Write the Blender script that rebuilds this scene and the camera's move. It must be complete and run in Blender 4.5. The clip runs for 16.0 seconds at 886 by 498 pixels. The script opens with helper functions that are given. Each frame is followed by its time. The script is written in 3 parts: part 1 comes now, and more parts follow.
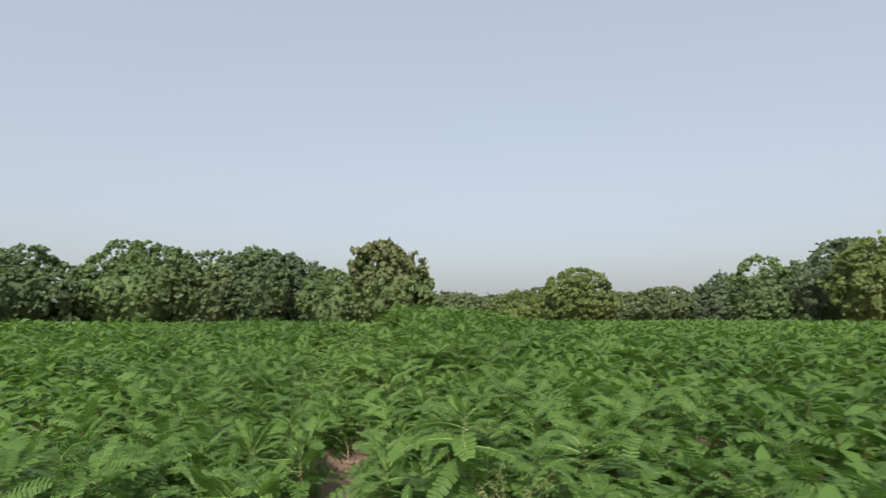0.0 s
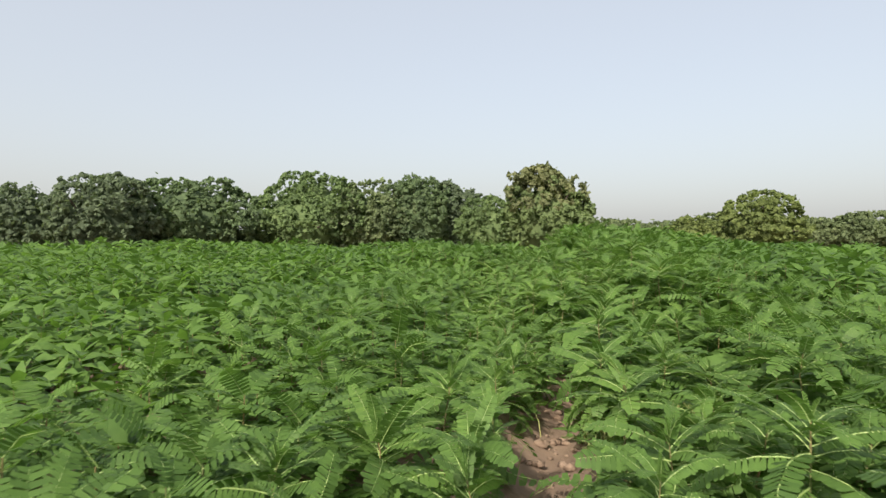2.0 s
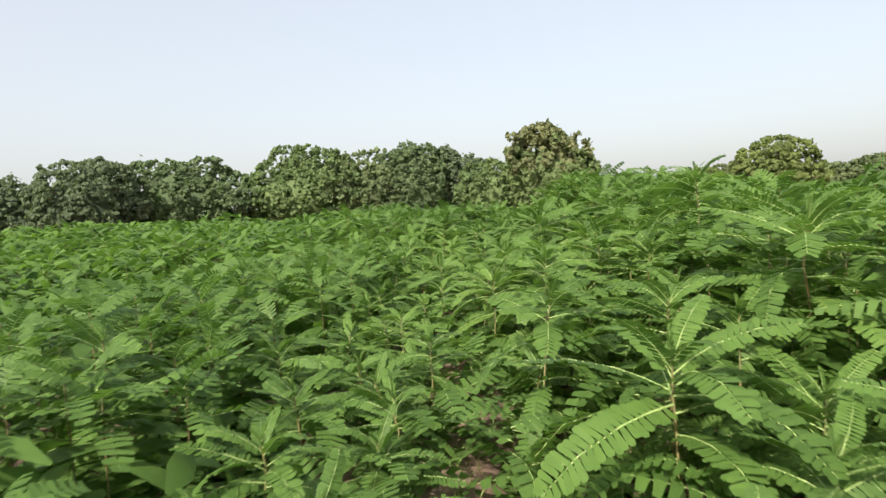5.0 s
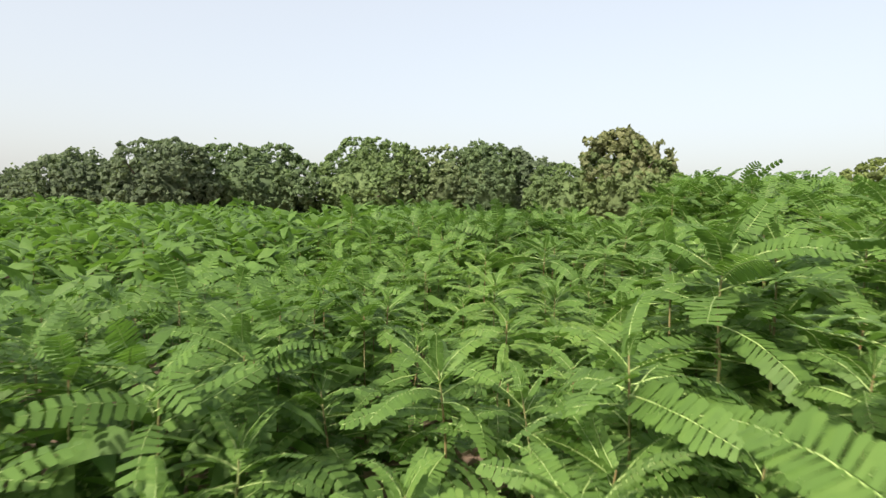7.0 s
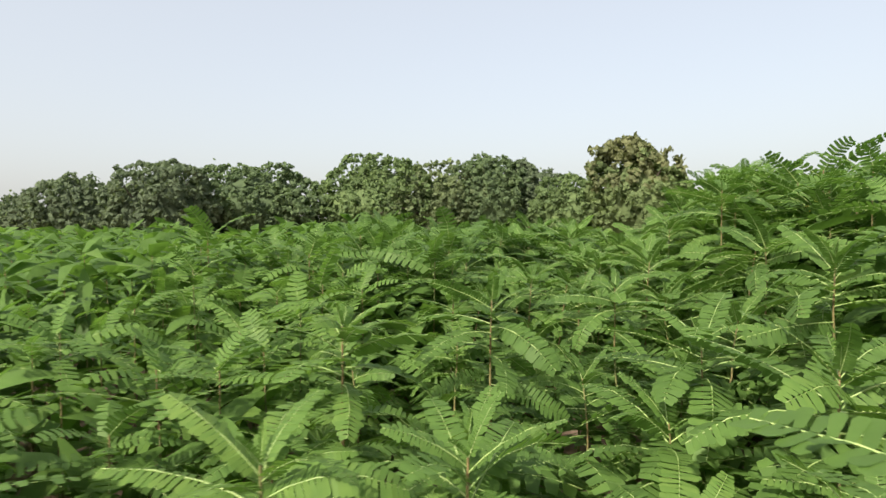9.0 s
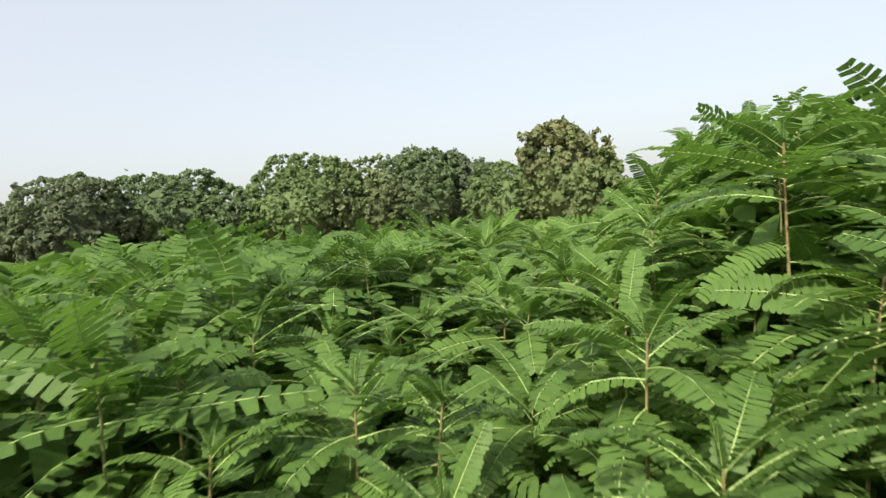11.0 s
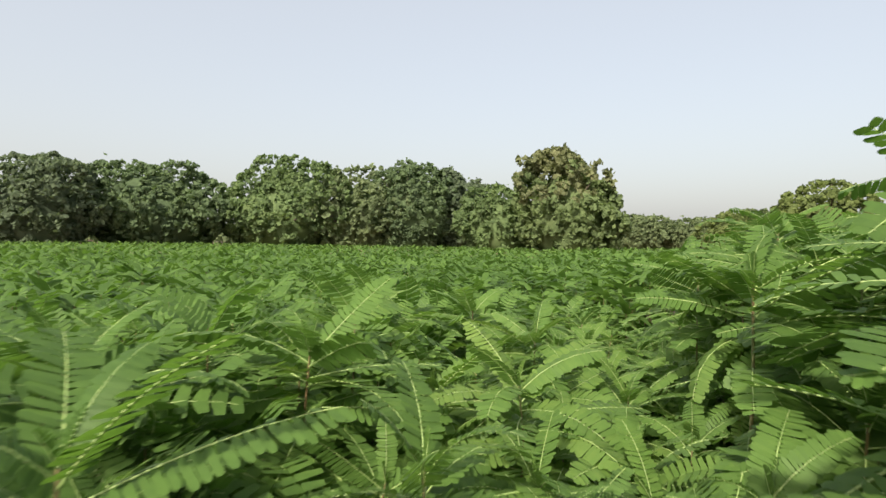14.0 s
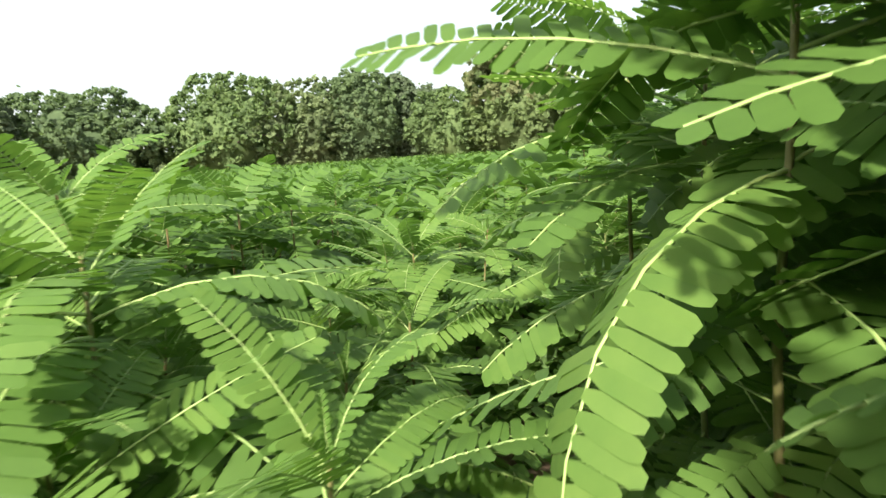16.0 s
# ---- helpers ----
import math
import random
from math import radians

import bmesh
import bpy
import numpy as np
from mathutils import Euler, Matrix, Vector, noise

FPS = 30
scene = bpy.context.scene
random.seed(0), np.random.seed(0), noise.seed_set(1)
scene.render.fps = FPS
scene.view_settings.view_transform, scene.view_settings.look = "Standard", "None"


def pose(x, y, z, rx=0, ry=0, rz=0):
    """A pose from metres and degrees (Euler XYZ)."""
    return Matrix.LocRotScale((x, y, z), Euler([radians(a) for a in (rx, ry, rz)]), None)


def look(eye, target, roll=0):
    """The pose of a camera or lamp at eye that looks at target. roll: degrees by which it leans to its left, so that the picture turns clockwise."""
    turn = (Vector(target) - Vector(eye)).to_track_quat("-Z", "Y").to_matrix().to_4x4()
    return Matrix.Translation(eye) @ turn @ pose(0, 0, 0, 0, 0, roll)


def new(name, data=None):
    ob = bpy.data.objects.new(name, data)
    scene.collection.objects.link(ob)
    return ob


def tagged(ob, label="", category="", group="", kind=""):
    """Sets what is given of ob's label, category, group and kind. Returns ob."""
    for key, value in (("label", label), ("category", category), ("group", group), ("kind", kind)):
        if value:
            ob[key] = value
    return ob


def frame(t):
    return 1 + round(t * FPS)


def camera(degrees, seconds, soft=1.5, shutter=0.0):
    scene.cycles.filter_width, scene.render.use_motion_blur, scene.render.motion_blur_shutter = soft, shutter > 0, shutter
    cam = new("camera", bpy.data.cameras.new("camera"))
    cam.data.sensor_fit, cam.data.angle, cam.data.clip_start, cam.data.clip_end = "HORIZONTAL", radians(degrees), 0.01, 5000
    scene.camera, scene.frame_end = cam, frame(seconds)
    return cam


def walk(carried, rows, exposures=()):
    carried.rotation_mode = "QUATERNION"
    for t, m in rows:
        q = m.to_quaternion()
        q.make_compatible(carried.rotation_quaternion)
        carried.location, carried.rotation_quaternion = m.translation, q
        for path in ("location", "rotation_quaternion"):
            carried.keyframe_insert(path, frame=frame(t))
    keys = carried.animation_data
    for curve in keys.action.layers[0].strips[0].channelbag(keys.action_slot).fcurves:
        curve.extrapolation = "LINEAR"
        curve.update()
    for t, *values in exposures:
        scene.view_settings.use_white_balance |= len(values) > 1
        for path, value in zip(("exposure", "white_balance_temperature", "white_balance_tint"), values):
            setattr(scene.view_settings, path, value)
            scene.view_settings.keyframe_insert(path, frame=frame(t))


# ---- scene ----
cam = camera(71.4, 16.0, soft=1.45, shutter=0.22)
PATH = [
    (0, (0.736, 0.094, 1.077), (1.381, 10.013, 2.173), -0.11),
    (0.5, (0.585, 0.535, 0.994), (0.205, 10.496, 1.789), -0.75),
    (1, (0.524, 1.007, 0.907), (-0.247, 10.974, 1.137), -0.70),
    (1.5, (0.464, 1.576, 0.908), (-1.207, 11.435, 1.011), -0.03),
    (2, (0.401, 2.086, 0.921), (-1.449, 11.913, 0.860), 0.15),
    (2.5, (0.395, 2.583, 0.873), (-1.465, 12.407, 0.732), -0.95),
    (3, (0.421, 3.138, 0.853), (-1.704, 12.902, 0.447), -2.19),
    (3.5, (0.469, 3.711, 0.860), (-1.296, 13.545, 0.433), -1.64),
    (4, (0.502, 4.226, 0.832), (-1.188, 14.079, 0.580), -4.53),
    (4.5, (0.534, 4.732, 0.815), (-1.497, 14.502, 0.174), -2.97),
    (5, (0.512, 5.224, 0.831), (-1.457, 15.012, 0.270), -3.17),
    (7.5, (0.095, 8.252, 0.878), (-3.015, 17.742, 0.365), 1.48),
    (8, (0.086, 8.689, 0.902), (-2.800, 18.259, 0.611), 0.51),
    (8.5, (0.066, 9.180, 0.903), (-3.040, 18.686, 0.924), -1.32),
    (9, (0.060, 9.626, 0.880), (-3.074, 19.118, 0.601), -0.62),
    (9.5, (0.077, 10.094, 0.839), (-2.763, 19.659, 0.178), -2.38),
    (12, (-0.075, 12.400, 1.016), (-1.910, 22.224, 0.670), -3.05),
    (12.5, (-0.048, 12.962, 0.998), (-1.738, 22.799, 0.391), -1.33),
    (13, (-0.050, 13.484, 1.015), (-2.195, 23.225, 0.300), -1.09),
    (13.5, (-0.056, 14.015, 1.097), (-2.271, 23.764, 0.857), 1.40),
    (14, (-0.038, 14.539, 1.111), (-2.103, 24.322, 0.981), 0.82),
    (14.5, (0.001, 15.064, 1.073), (-2.144, 24.831, 0.988), -1.69),
    (15, (0.042, 15.537, 0.905), (-1.598, 25.357, -0.036), -2.92),
    (15.5, (0.209, 15.950, 0.870), (-0.746, 25.763, -0.802), -0.93),
    (16, (0.340, 16.300, 0.830), (-1.189, 26.057, -0.734), -3.91),
]
EXPOSURE = [(0.0, 0.28, 6550, 10), (1.0, 0.5, 6950, 10), (1.5, 0.38, 6900, 10), (2.0, 0.55, 6950, 10), (3.0, 0.6, 6900, 10), (5.0, 0.75, 7000, 10), (7.5, 0.80, 7050, 10), (8.5, 0.62, 7050, 10), (9.5, 0.76, 7000, 10), (12.5, 0.75, 7000, 10), (14.0, 0.6, 7100, 10),
            (15.0, 0.72, 7100, 8), (15.5, 1.0, 7000, 6), (16.0, 1.22, 7000, 4)]
walk(cam, [(t, look(eye, target, roll)) for t, eye, target, roll in PATH], EXPOSURE)


# ---- light ----
SUN_AZ, SUN_EL = radians(-168), radians(40)      # clockwise from +y
world = bpy.data.worlds.new("sky")
scene.world = world
world.use_nodes = True
wn = world.node_tree
sky = wn.nodes.new("ShaderNodeTexSky")
sky.sky_type = 'NISHITA'
sky.sun_disc = False
sky.sun_elevation, sky.sun_rotation = SUN_EL, SUN_AZ
sky.air_density, sky.dust_density, sky.ozone_density = 1.0, 5.0, 1.0
haze = wn.nodes.new("ShaderNodeMixRGB")            # thin bright haze over the whole sky
haze.inputs["Fac"].default_value = 0.40
haze.inputs["Color2"].default_value = (6.45, 6.80, 7.30, 1)
wn.links.new(sky.outputs["Color"], haze.inputs["Color1"])
wn.nodes["Background"].inputs["Strength"].default_value = 0.12
wn.links.new(haze.outputs["Color"], wn.nodes["Background"].inputs["Color"])
sun_data = bpy.data.lights.new("sun", "SUN")
sun_data.energy, sun_data.angle, sun_data.color = 4.8, radians(3.0), (1.0, 0.94, 0.84)
sun = new("sun", sun_data)
sun.matrix_world = look((math.sin(SUN_AZ) * 50, math.cos(SUN_AZ) * 50, 50 * math.tan(SUN_EL)), (0, 0, 0))

rng = np.random.default_rng(7)


# ---- materials ----
def nodes_of(name):
    m = bpy.data.materials.new(name)
    m.use_nodes = True
    nt = m.node_tree
    bsdf = nt.nodes["Principled BSDF"]
    return m, nt, bsdf, nt.nodes["Material Output"]


def add(nt, kind, **values):
    n = nt.nodes.new(kind)
    for k, v in values.items():
        n.inputs[k].default_value = v
    return n


def ramp(nt, stops):
    r = nt.nodes.new("ShaderNodeValToRGB")
    el = r.color_ramp.elements
    while len(el) < len(stops):
        el.new(0.5)
    for e, (p, c) in zip(el, stops):
        e.position, e.color = p, (*c, 1)
    return r


def leaf_material(name, dark, light, fresh, translucent, rough=0.56, patch=0.6, pieces=0.0, gloss=0.26):
    """Leaf green: patches over the field, a tint for every leaf, fine grain, light shining through."""
    m, nt, bsdf, out = nodes_of(name)
    geo = nt.nodes.new("ShaderNodeNewGeometry")
    info = nt.nodes.new("ShaderNodeObjectInfo")
    big = add(nt, "ShaderNodeTexNoise", Scale=patch, Detail=3.0)
    fine = add(nt, "ShaderNodeTexNoise", Scale=38.0, Detail=3.0)
    nt.links.new(geo.outputs["Position"], big.inputs["Vector"])
    nt.links.new(geo.outputs["Position"], fine.inputs["Vector"])
    s1 = nt.nodes.new("ShaderNodeMath")
    s1.operation = 'MULTIPLY_ADD'
    s1.inputs[1].default_value = 0.75
    nt.links.new(big.outputs["Fac"], s1.inputs[0])
    s2 = nt.nodes.new("ShaderNodeMath")
    s2.operation = 'MULTIPLY_ADD'
    s2.inputs[1].default_value = 0.3
    nt.links.new(fine.outputs["Fac"], s2.inputs[0])
    s2.inputs[2].default_value = -0.2
    nt.links.new(s2.outputs[0], s1.inputs[2])
    s3 = nt.nodes.new("ShaderNodeMath")
    s3.operation = 'MULTIPLY_ADD'
    s3.inputs[1].default_value = 0.22 if pieces else 0.24
    nt.links.new(geo.outputs["Random Per Island"] if pieces else info.outputs["Random"], s3.inputs[0])
    s4 = nt.nodes.new("ShaderNodeMath")
    s4.operation = 'MULTIPLY_ADD'
    s4.inputs[1].default_value = 0.0 if pieces else 0.12
    nt.links.new(geo.outputs["Random Per Island"], s4.inputs[0])
    nt.links.new(s1.outputs[0], s4.inputs[2])
    nt.links.new(s4.outputs[0], s3.inputs[2])
    r = ramp(nt, [(0.22, dark), (0.58, light), (0.92, fresh)])
    nt.links.new(s3.outputs[0], r.inputs["Fac"])
    nt.links.new(r.outputs["Color"], bsdf.inputs["Base Color"])
    bsdf.inputs["Roughness"].default_value = rough
    bsdf.inputs["Specular IOR Level"].default_value = gloss
    tr = nt.nodes.new("ShaderNodeBsdfTranslucent")
    warm = nt.nodes.new("ShaderNodeMixRGB")
    warm.blend_type = 'MULTIPLY'
    warm.inputs["Fac"].default_value = 1.0
    warm.inputs["Color2"].default_value = (1.15, 1.25, 0.7, 1)
    nt.links.new(r.outputs["Color"], warm.inputs["Color1"])
    nt.links.new(warm.outputs["Color"], tr.inputs["Color"])
    mix = nt.nodes.new("ShaderNodeMixShader")
    mix.inputs["Fac"].default_value = translucent
    nt.links.new(bsdf.outputs[0], mix.inputs[1])
    nt.links.new(tr.outputs[0], mix.inputs[2])
    nt.links.new(mix.outputs[0], out.inputs["Surface"])
    return m


def plain_material(name, a, b, scale, rough=0.8, bump=0.0):
    m, nt, bsdf, out = nodes_of(name)
    geo = nt.nodes.new("ShaderNodeNewGeometry")
    n = add(nt, "ShaderNodeTexNoise", Scale=scale, Detail=6.0)
    nt.links.new(geo.outputs["Position"], n.inputs["Vector"])
    r = ramp(nt, [(0.3, a), (0.7, b)])
    nt.links.new(n.outputs["Fac"], r.inputs["Fac"])
    nt.links.new(r.outputs["Color"], bsdf.inputs["Base Color"])
    bsdf.inputs["Roughness"].default_value = rough
    if bump:
        n2 = add(nt, "ShaderNodeTexNoise", Scale=scale * 6, Detail=5.0)
        nt.links.new(geo.outputs["Position"], n2.inputs["Vector"])
        bp = add(nt, "ShaderNodeBump", Strength=bump, Distance=0.02)
        nt.links.new(n2.outputs["Fac"], bp.inputs["Height"])
        nt.links.new(bp.outputs["Normal"], bsdf.inputs["Normal"])
    return m


LEAF = leaf_material("crop_leaf", (0.061, 0.124, 0.031), (0.114, 0.211, 0.050), (0.186, 0.288, 0.070), 0.45)
CROP = leaf_material("crop_leaf_field", (0.061, 0.124, 0.031), (0.114, 0.211, 0.050), (0.186, 0.288, 0.070), 0.45, pieces=1.0)
RIB = plain_material("leaf_rib", (0.22, 0.33, 0.11), (0.32, 0.42, 0.15), 20, 0.5)
STEM = plain_material("stem_bark", (0.165, 0.10, 0.045), (0.13, 0.17, 0.06), 7, 0.6, 0.3)
SOIL = plain_material("field_soil", (0.125, 0.084, 0.060), (0.225, 0.160, 0.118), 3.0, 0.95, 0.7)
CLOD = plain_material("soil_clod", (0.14, 0.094, 0.067), (0.25, 0.18, 0.135), 14.0, 0.95, 0.6)
GRASS = plain_material("trench_grass", (0.07, 0.13, 0.03), (0.25, 0.24, 0.09), 11.0, 0.7)
BARK = plain_material("tree_bark", (0.07, 0.055, 0.042), (0.14, 0.115, 0.09), 2.0, 0.9, 0.5)
SEED = plain_material("seed_stalk", (0.13, 0.18, 0.06), (0.24, 0.25, 0.11), 12, 0.7)


# ---- mesh helpers ----
def mesh_from(name, verts, quads, tris=(), mats=(), qm=None, tm=None):
    """A mesh from arrays: verts (n,3), quads (m,4), tris (k,3), with a material number for each face."""
    me = bpy.data.meshes.new(name)
    quads = np.asarray(quads, dtype=np.int32).reshape(-1, 4)
    tris = np.asarray(tris, dtype=np.int32).reshape(-1, 3)
    verts = np.asarray(verts, dtype=np.float32)
    me.vertices.add(len(verts))
    me.vertices.foreach_set("co", verts.ravel())
    me.loops.add(quads.size + tris.size)
    me.loops.foreach_set("vertex_index", np.concatenate([quads.ravel(), tris.ravel()]))
    me.polygons.add(len(quads) + len(tris))
    me.polygons.foreach_set("loop_start", np.concatenate([np.arange(len(quads)) * 4, quads.size + np.arange(len(tris)) * 3]).astype(np.int32))
    mi = np.concatenate([np.zeros(len(quads), int) if qm is None else qm, np.zeros(len(tris), int) if tm is None else tm]).astype(np.int32)
    for mm in mats:
        me.materials.append(mm)
    me.polygons.foreach_set("material_index", mi)
    me.update(calc_edges=True)
    me.validate()
    return me


def rotation(axis, a):
    c, s = math.cos(a), math.sin(a)
    if axis == "x":
        return np.array([[1, 0, 0], [0, c, -s], [0, s, c]])
    if axis == "y":
        return np.array([[c, 0, s], [0, 1, 0], [-s, 0, c]])
    return np.array([[c, -s, 0], [s, c, 0], [0, 0, 1]])


def spine(length, bend, n, rise=0.0, sway=0.0):
    """Points and pitch along an arching leaf rib that starts along +y."""
    p, pts, a, out = np.zeros(3), [], rise, []
    for i in range(n + 1):
        pts.append(p.copy())
        out.append(a)
        a = rise - bend * ((i + 1) / n) ** 1.3
        side = sway * (i / n)
        p = p + length / n * np.array([math.sin(side) * math.cos(a), math.cos(a) * math.cos(side), math.sin(a)])
    return np.array(pts), np.array(out)


def tube(pts, radii, sides=5):
    """Verts and quads of a tapered tube along pts."""
    pts = np.asarray(pts, float)
    d = np.gradient(pts, axis=0)
    d /= np.linalg.norm(d, axis=1)[:, None] + 1e-9
    ref = np.array([0.31, 0.2, 0.93]) if abs(d[0][2]) < 0.9 else np.array([1.0, 0.1, 0])
    u = np.cross(d, ref)
    u /= np.linalg.norm(u, axis=1)[:, None] + 1e-9
    v = np.cross(d, u)
    ang = np.arange(sides) * 2 * math.pi / sides
    ring = np.cos(ang)[None, :, None] * u[:, None] + np.sin(ang)[None, :, None] * v[:, None]
    verts = (pts[:, None] + ring * np.asarray(radii)[:, None, None]).reshape(-1, 3)
    q = []
    for i in range(len(pts) - 1):
        for j in range(sides):
            k = (j + 1) % sides
            q.append((i * sides + j, i * sides + k, (i + 1) * sides + k, (i + 1) * sides + j))
    return verts, np.array(q)


def pinnate(length, pairs, bend, fold, rise=0.0, sway=0.0, width=0.034, detail=2, seed=0, rib=0.0016, slim=1.0):
    """A leaf: a rib with paired oblong leaflets. Returns verts, quads and the material number of each quad."""
    r = np.random.default_rng(seed)
    pts, pit = spine(length, bend, 10, rise, sway)
    verts, quads, mats = [], [], []
    ends = pts[[0, 1, 3, 5, 7, 9, 10]] if length > 0.28 else pts[[0, 2, 4, 7, 10]] if detail > 1 else pts[[0, 5, 10]]
    tv, tq = tube(ends, np.linspace(rib, rib * 0.35, len(ends)), 4 if detail > 1 else 3)
    verts.append(tv), quads.append(tq), mats.append(np.ones(len(tq), int))
    base = len(tv)
    s_all = np.linspace(0.09, 0.99, pairs)
    gap = length * 0.85 / pairs
    for s in s_all:
        f = s * 10
        i = min(int(f), 9)
        p = pts[i] + (pts[i + 1] - pts[i]) * (f - i)
        t = pts[i + 1] - pts[i]
        t = t / np.linalg.norm(t)
        up = np.array([0, -math.sin(pit[i]), math.cos(pit[i])])
        side = np.cross(t, up)
        side /= np.linalg.norm(side)
        up = np.cross(side, t)
        taper = 0.55 + 0.45 * math.sin(math.pi * min(1, (s + 0.12) * 0.82)) if s < 0.8 else max(0.42, 1 - (s - 0.8) * 2.6)
        for sg in (-1, 1):
            ln = width * taper * r.uniform(0.9, 1.08)
            hw = gap * r.uniform(0.50, 0.60) * slim
            sweep = r.normal(0.22, 0.045)
            lift = fold + r.normal(0, 0.08)
            d = sg * side * math.cos(lift) + up * math.sin(lift)
            d = d * math.cos(sweep) + t * math.sin(sweep)
            w = t - d * np.dot(t, d)
            w /= np.linalg.norm(w)
            nrm = np.cross(d, w)
            if detail == 3:
                cols = [(0.0, 0.5), (0.25, 0.95), (0.86, 0.98), (1.0, 0.46)]
                v = [p + d * ln * a - nrm * sg * ln * 0.10 * a * a + w * hw * b * e for a, b in cols for e in (-1, 1)]
                verts.append(np.array(v))
                quads.append(base + np.array([(k, k + 1, k + 3, k + 2) for k in (0, 2, 4)]))
                mats.append(np.zeros(3, int))
                base += 8
            elif detail == 2:
                cols = [(0.02, 0.6), (0.84, 1.0), (1.0, 0.55)]
                v = [p + d * ln * a - nrm * sg * ln * 0.10 * a * a + w * hw * b * e for a, b in cols for e in (-1, 1)]
                verts.append(np.array(v))
                quads.append(base + np.array([(0, 1, 3, 2), (2, 3, 5, 4)]))
                mats.append(np.zeros(2, int))
                base += 6
            else:
                v = [p - w * hw * 0.9, p + w * hw * 0.9, p + d * ln + w * hw * 0.6, p + d * ln - w * hw * 0.6]
                verts.append(np.array(v))
                quads.append(base + np.array([(0, 1, 2, 3)]))
                mats.append(np.zeros(1, int))
                base += 4
    return np.concatenate(verts), np.concatenate(quads), np.concatenate(mats)


def blade(length, width, bend, fold, n, rise=0.0, sway=0.0):
    """A far leaf: two halves folded along the rib, n steps long."""
    pts, pit = spine(length, bend, n, rise, sway)
    verts, quads = [], []
    for i, p in enumerate(pts):
        s = i / n
        w = width * (0.25 + 1.5 * s if s < 0.35 else 1.0 if s < 0.75 else max(0.12, 1 - (s - 0.75) * 3.4)) * (1.0 if i % 2 else 0.86)
        verts += [p + (-w * math.cos(fold), 0, w * math.sin(fold)), p, p + (w * math.cos(fold), 0, w * math.sin(fold))]
        if i:
            b = 3 * i
            quads += [(b - 3, b - 2, b + 1, b), (b - 2, b - 1, b + 2, b + 1)]
    return np.array(verts), np.array(quads)


# ---- the plan of the field ----
LANE_Y = [0, 2, 5, 6.6, 8, 10, 12.4, 14.5, 15.5, 16.3, 20]
LANE_X = [0.72, 0.42, 0.52, 0.42, 0.10, 0.06, -0.07, -0.03, 0.04, 0.33, 0.45]     # the trodden line through the crop


def lane(y):
    return np.interp(y, LANE_Y, LANE_X)


CLEAR_Y = [0, 8, 10, 12, 13, 14, 14.6, 15.1, 15.5, 16, 16.4, 17.2]
CLEAR_Z = [0.50, 0.60, 0.72, 0.80, 0.84, 0.93, 0.95, 0.90, 0.74, 0.70, 0.62, 0.55]                         # above this the line is free of leaves


def trench(y):
    return np.interp(y, [-6, 4.4, 5, 6, 7, 8, 30], [0.40, 0.36, 0.38, 0.48, 0.50, 0.46, 1.4])


def crop_height(x, y):
    left = np.interp(y, [2, 4, 6, 8, 10, 12, 14, 15.2, 16.2, 17, 19, 25, 60], [0.34, 0.36, 0.41, 0.45, 0.56, 0.66, 0.84, 0.90, 0.83, 0.70, 0.61, 0.53, 0.36])
    right = np.interp(y, [2, 5, 6.6, 7.6, 9, 11, 13, 15, 17, 24, 60], [0.46, 0.48, 0.56, 0.70, 0.74, 0.84, 1.06, 1.20, 1.18, 0.78, 0.48])
    right = right + np.clip((x - 1.3) / 5, 0, 1) * (np.interp(y, [6, 30, 60], [0.72, 0.62, 0.48]) - right)
    k = np.clip((x - lane(y)) / 0.5 + 0.3, 0, 1)
    return left * (1 - k) + right * k - 0.025


# ---- ground ----
def build_ground():
    xs = np.concatenate([[-900, -300, -120, -60, -25, -10, -4, -2], np.linspace(-1, 2, 41), [3, 5, 12, 30, 70, 150, 400, 900]])
    ys = np.concatenate([[-300, -60, -12, -4], np.linspace(-2, 20, 111), [26, 40, 70, 120, 300, 1500, 4000]])
    g = np.array([(x, y, 0.0) for y in ys for x in xs])
    dx = g[:, 0] - trench(g[:, 1])
    inside = (g[:, 1] > -3) & (g[:, 1] < 22)
    g[:, 2] -= inside * (0.11 * np.exp(-(dx / 0.17) ** 2))
    g[:, 2] += inside * (0.05 * np.exp(-((np.abs(dx) - 0.36) / 0.15) ** 2))
    near = inside & (np.abs(dx) < 1.2)
    for i in np.nonzero(near)[0]:
        g[i, 2] += 0.03 * noise.noise(Vector((g[i, 0] * 5, g[i, 1] * 5, 0))) + 0.014 * noise.noise(Vector((g[i, 0] * 17, g[i, 1] * 17, 3)))
    n = len(xs)
    q = [(j * n + i, j * n + i + 1, (j + 1) * n + i + 1, (j + 1) * n + i) for j in range(len(ys) - 1) for i in range(n - 1)]
    me = mesh_from("ground", g, q, mats=[SOIL])
    me.polygons.foreach_set("use_smooth", np.ones(len(q), bool))
    tagged(new("ground", me), "brown bare soil of the crop field with a trodden trench", "ground", kind="structure")


build_ground()


# ---- trees along the field's edge ----
def unit_ball(steps):
    ico = bmesh.new()
    bmesh.ops.create_icosphere(ico, subdivisions=steps, radius=1)
    v = np.array([q.co for q in ico.verts])
    f = np.array([[q.index for q in p.verts] for p in ico.faces])
    ico.free()
    return v, f


BALL_V, BALL_F = unit_ball(1)
CORE_V, CORE_F = unit_ball(3)


def tree_material(name, dark, light, fresh):
    return leaf_material(name, dark, light, fresh, 0.40, 0.7, 0.35, pieces=1.0, gloss=0.12)


